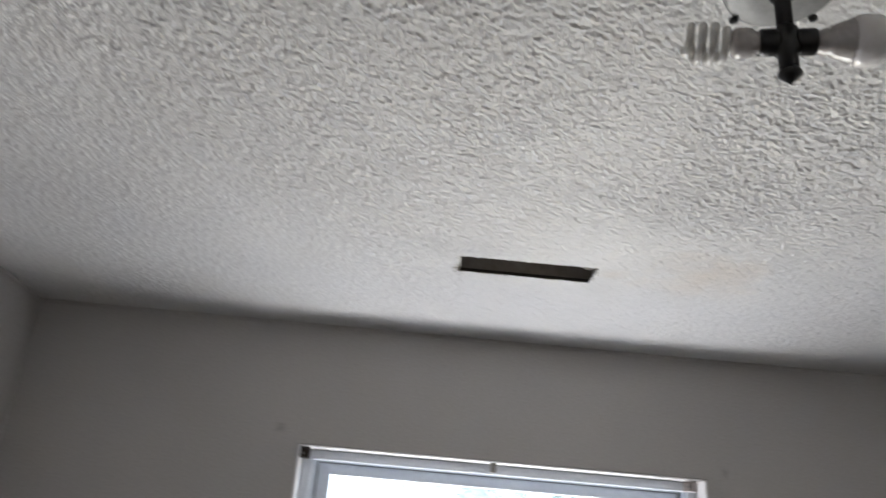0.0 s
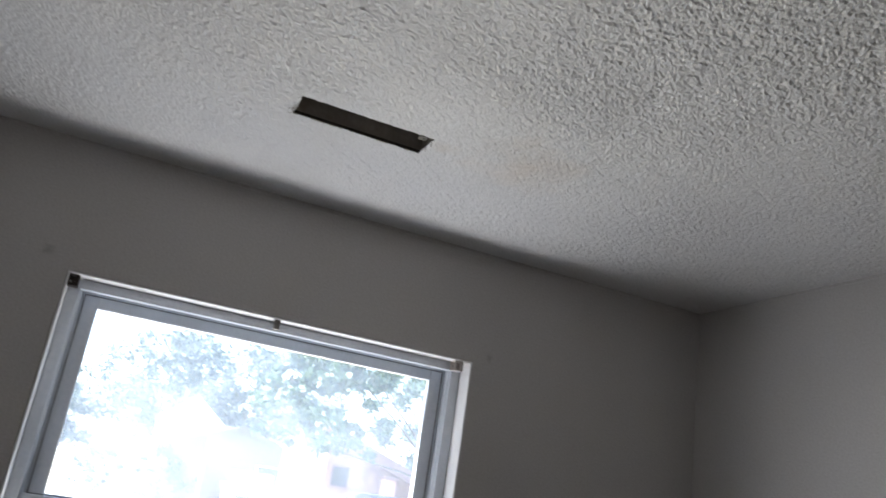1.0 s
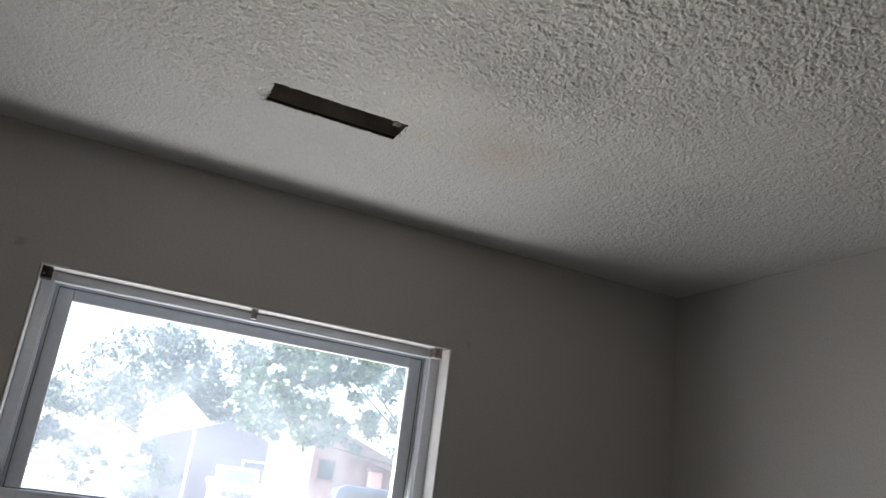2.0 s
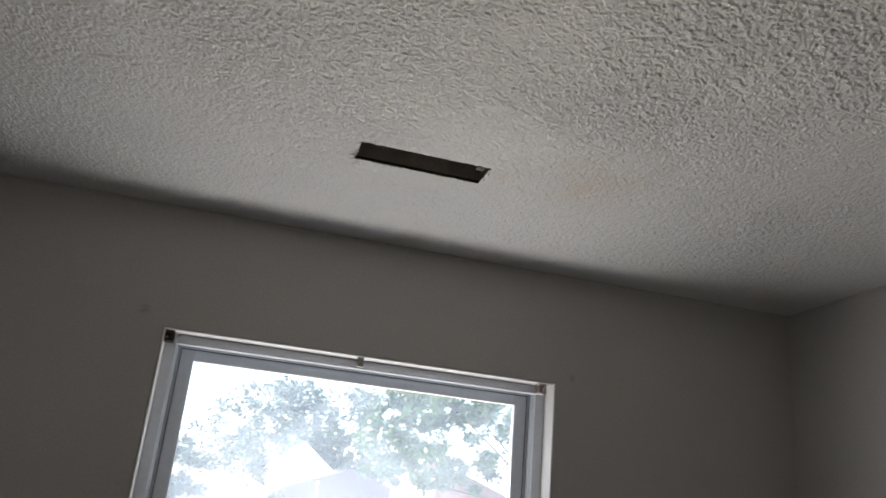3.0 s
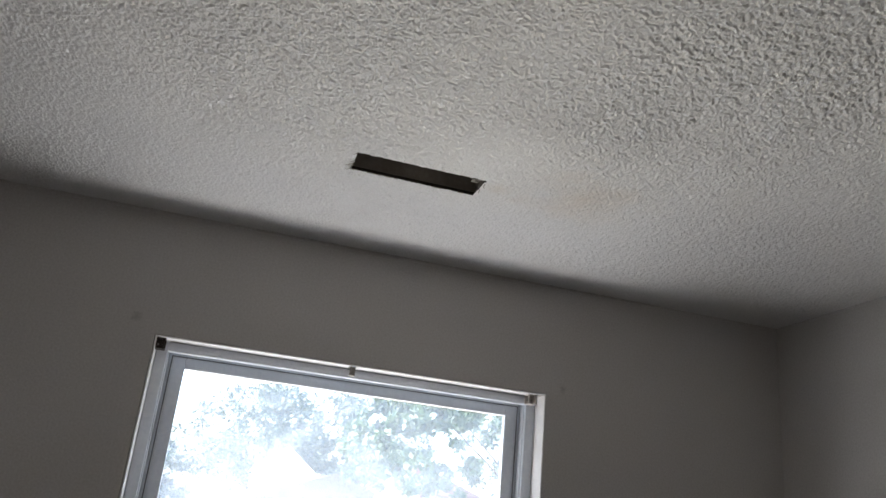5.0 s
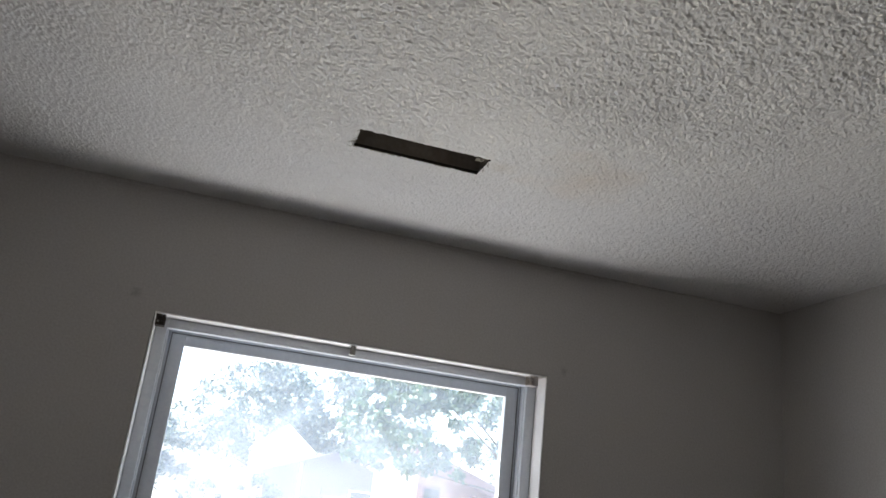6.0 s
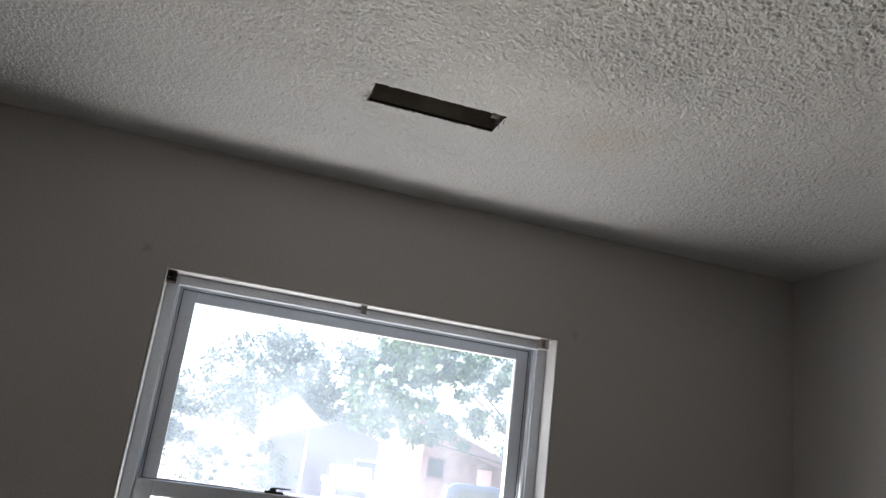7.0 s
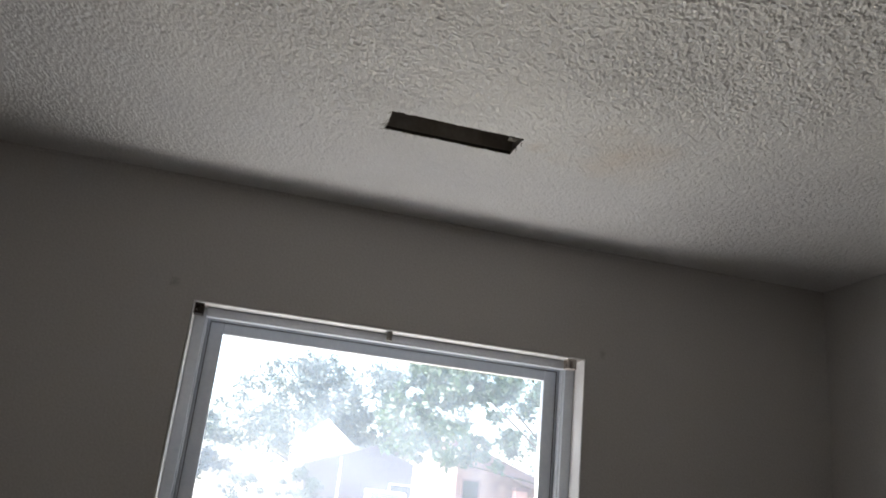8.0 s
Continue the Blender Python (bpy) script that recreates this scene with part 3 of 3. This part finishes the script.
def pickup(place, turn, paint, label):
    """A parked pickup, its front towards -y of its own."""
    t = empty("pickup_truck", (*place, ground_height(*place) + 0.035), turn)
    tagged(t, label, "truck")
    w = 0.93

    def side(outline, half, bevel):
        # outline of (y, z) pairs drawn across the width
        bm = bmesh.new()
        a = [bm.verts.new((-half, y, z)) for y, z in outline]
        b = [bm.verts.new((half, y, z)) for y, z in outline]
        bm.faces.new(a)
        bm.faces.new(b[::-1])
        for i in range(len(outline)):
            j = (i + 1) % len(outline)
            bm.faces.new((a[i], b[i], b[j], a[j]))
        bmesh.ops.recalc_face_normals(bm, faces=bm.faces)
        bmesh.ops.bevel(bm, geom=bm.edges[:], offset=bevel, segments=3, profile=0.5, affect="EDGES")
        return bm
    body = part("body", side([(-2.5, 0.45), (-2.55, 0.9), (-2.4, 1.05), (-1.3, 1.14), (2.6, 1.1), (2.65, 0.5)], w, 0.06), paint, t, smooth=True)
    cab = part("cab", side([(-1.35, 1.12), (-0.7, 1.72), (-0.45, 1.78), (0.75, 1.78), (1.0, 1.66), (1.12, 1.1)], 0.78, 0.06), paint, t, smooth=True)
    bm = bmesh.new()
    v = [bm.verts.new(p) for p in ((-0.66, -1.235, 1.20), (0.66, -1.235, 1.20), (0.58, -0.775, 1.66), (-0.58, -0.775, 1.66))]
    v2 = [bm.verts.new(p.co + Vector((0, -0.03, 0.03))) for p in v]
    for i in range(4):
        bm.faces.new((v[i], v[(i + 1) % 4], v2[(i + 1) % 4], v2[i]))
    bm.faces.new(v2)
    bm.faces.new(v[::-1])
    part("windshield", bm, DARK_PANE, cab)
    for s in (-1, 1):
        part("side_window", box(*sorted((s * 0.772, s * 0.79)), -0.5, 0.7, 1.2, 1.62, 0.005), DARK_PANE, cab)
        part("mirror", box(*sorted((s * 0.80, s * 1.08)), -0.85, -0.75, 1.12, 1.32, 0.03), paint, cab)
        part("headlight", box(*sorted((s * 0.60, s * 0.88)), -2.58, -2.50, 0.78, 0.95, 0.02), BULB_WHITE, body)
        for y in (-1.65, 1.65):
            wheel = part("wheel", lathe([(0.22, s * 0.72), (0.36, s * 0.74), (0.38, s * 0.80), (0.38, s * 0.90), (0.35, s * 0.95), (0.22, s * 0.95)], "x", 24, at=(0, y, 0.37)), RUBBER, t)
            part("rim", lathe([(0.21, s * 0.90), (0.20, s * 0.955), (0.05, s * 0.97)], "x", 20, at=(0, y, 0.37)), STEEL, wheel)
    part("bumper", box(-0.92, 0.92, -2.66, -2.52, 0.45, 0.66, 0.03), STEEL, t)
    part("grille", box(-0.55, 0.55, -2.57, -2.52, 0.74, 0.98, 0.01), BLACK, body)


pickup((6.15, 28.9), -8, CAR_WHITE, "white pickup truck parked on the driveway")
pickup((8.7, 21.2), 78, CAR_DARK, "dark blue pickup truck parked by the street")


def leaf_mesh(name, centres, radii, count, size, seed, material):
    """Many small bent leaves in uneven clumps."""
    rng = np.random.default_rng(seed)
    k = len(centres)
    pick = rng.integers(0, k, count)
    c, r = np.array(centres)[pick], np.array(radii)[pick]
    p = c + rng.standard_normal((count, 3)) * (r * 0.52)[:, None] * np.array([1, 1, 0.8])
    a = rng.standard_normal((count, 3))
    a /= np.linalg.norm(a, axis=1)[:, None]
    b = np.cross(a, rng.standard_normal((count, 3)))
    b /= np.linalg.norm(b, axis=1)[:, None]
    n = np.cross(a, b)
    s = size * rng.uniform(0.6, 1.3, count)[:, None]
    co = np.stack([p - a * s, p + b * s * 0.5 + n * s * 0.12, p + a * s, p - b * s * 0.5 + n * s * 0.12], 1).reshape(-1, 3)
    i = np.arange(count) * 4
    tri = np.concatenate([np.stack([i, i + 1, i + 2], -1), np.stack([i, i + 2, i + 3], -1)])
    me = bpy.data.meshes.new(name)
    me.vertices.add(len(co))
    me.vertices.foreach_set("co", co.ravel())
    me.loops.add(tri.size)
    me.loops.foreach_set("vertex_index", tri.ravel().astype(np.int32))
    me.polygons.add(len(tri))
    me.polygons.foreach_set("loop_start", np.arange(0, tri.size, 3))
    me.update(calc_edges=True)
    me.materials.append(material)
    return new(name, me)


def tree(x, y, height, spread, clumps, count, size, seed, material, label, low=0.35, lean=(0.0, 0.0), clump=(0.10, 0.22)):
    rnd = random.Random(seed)
    z = ground_height(x, y)
    t = empty("tree", (x, y, z))
    tagged(t, label, "tree")
    fork = height * low
    bm = tube([(0, 0, -0.2), (0.05, 0, fork * 0.5), (lean[0] * 0.10, lean[1] * 0.10, fork), (lean[0] * 0.25, lean[1] * 0.25, height * 0.7)],
              [height * 0.022, height * 0.017, height * 0.013, height * 0.006], 10)
    centres, radii = [], []
    for i in range(clumps):
        a = rnd.uniform(0, 2 * math.pi)
        u = rnd.uniform(0, 1) ** 0.6
        h = rnd.uniform(low + 0.08, 0.95)
        reach = spread * u * math.sin(math.pi * min(1.0, (h - low + 0.12) / (1.15 - low))) ** 0.7
        c = (lean[0] + reach * math.cos(a), lean[1] + reach * math.sin(a), h * height)
        centres.append(c)
        radii.append(rnd.uniform(*clump) * spread)
        if i % (40 if lean[0] else 7) == 6:
            mid = (c[0] * 0.45, c[1] * 0.45, fork + (c[2] - fork) * 0.4)
            tube([(lean[0] * 0.1, lean[1] * 0.1, fork * 0.95), mid, c], [height * 0.010, height * 0.005, height * 0.0015], 6, bm)
    part("trunk", bm, BARK, t, smooth=True)
    crown = leaf_mesh("crown", centres, radii, count, size, seed, material)
    crown.parent = t
    crown["kind"] = "stuff"
    return t


tree(9.4, 17.0, 5.7, 1.75, 100, 6300, 0.10, 11, LEAF_NEAR, "leafy green street tree with gaps of bright sky", 0.40, (-4.1, 0), (0.07, 0.15))
tree(10.8, 19.6, 6.8, 2.9, 120, 5600, 0.10, 12, LEAF_NEAR, "leafy green tree beside the brick house", 0.60, (-2.9, 0), (0.05, 0.11))
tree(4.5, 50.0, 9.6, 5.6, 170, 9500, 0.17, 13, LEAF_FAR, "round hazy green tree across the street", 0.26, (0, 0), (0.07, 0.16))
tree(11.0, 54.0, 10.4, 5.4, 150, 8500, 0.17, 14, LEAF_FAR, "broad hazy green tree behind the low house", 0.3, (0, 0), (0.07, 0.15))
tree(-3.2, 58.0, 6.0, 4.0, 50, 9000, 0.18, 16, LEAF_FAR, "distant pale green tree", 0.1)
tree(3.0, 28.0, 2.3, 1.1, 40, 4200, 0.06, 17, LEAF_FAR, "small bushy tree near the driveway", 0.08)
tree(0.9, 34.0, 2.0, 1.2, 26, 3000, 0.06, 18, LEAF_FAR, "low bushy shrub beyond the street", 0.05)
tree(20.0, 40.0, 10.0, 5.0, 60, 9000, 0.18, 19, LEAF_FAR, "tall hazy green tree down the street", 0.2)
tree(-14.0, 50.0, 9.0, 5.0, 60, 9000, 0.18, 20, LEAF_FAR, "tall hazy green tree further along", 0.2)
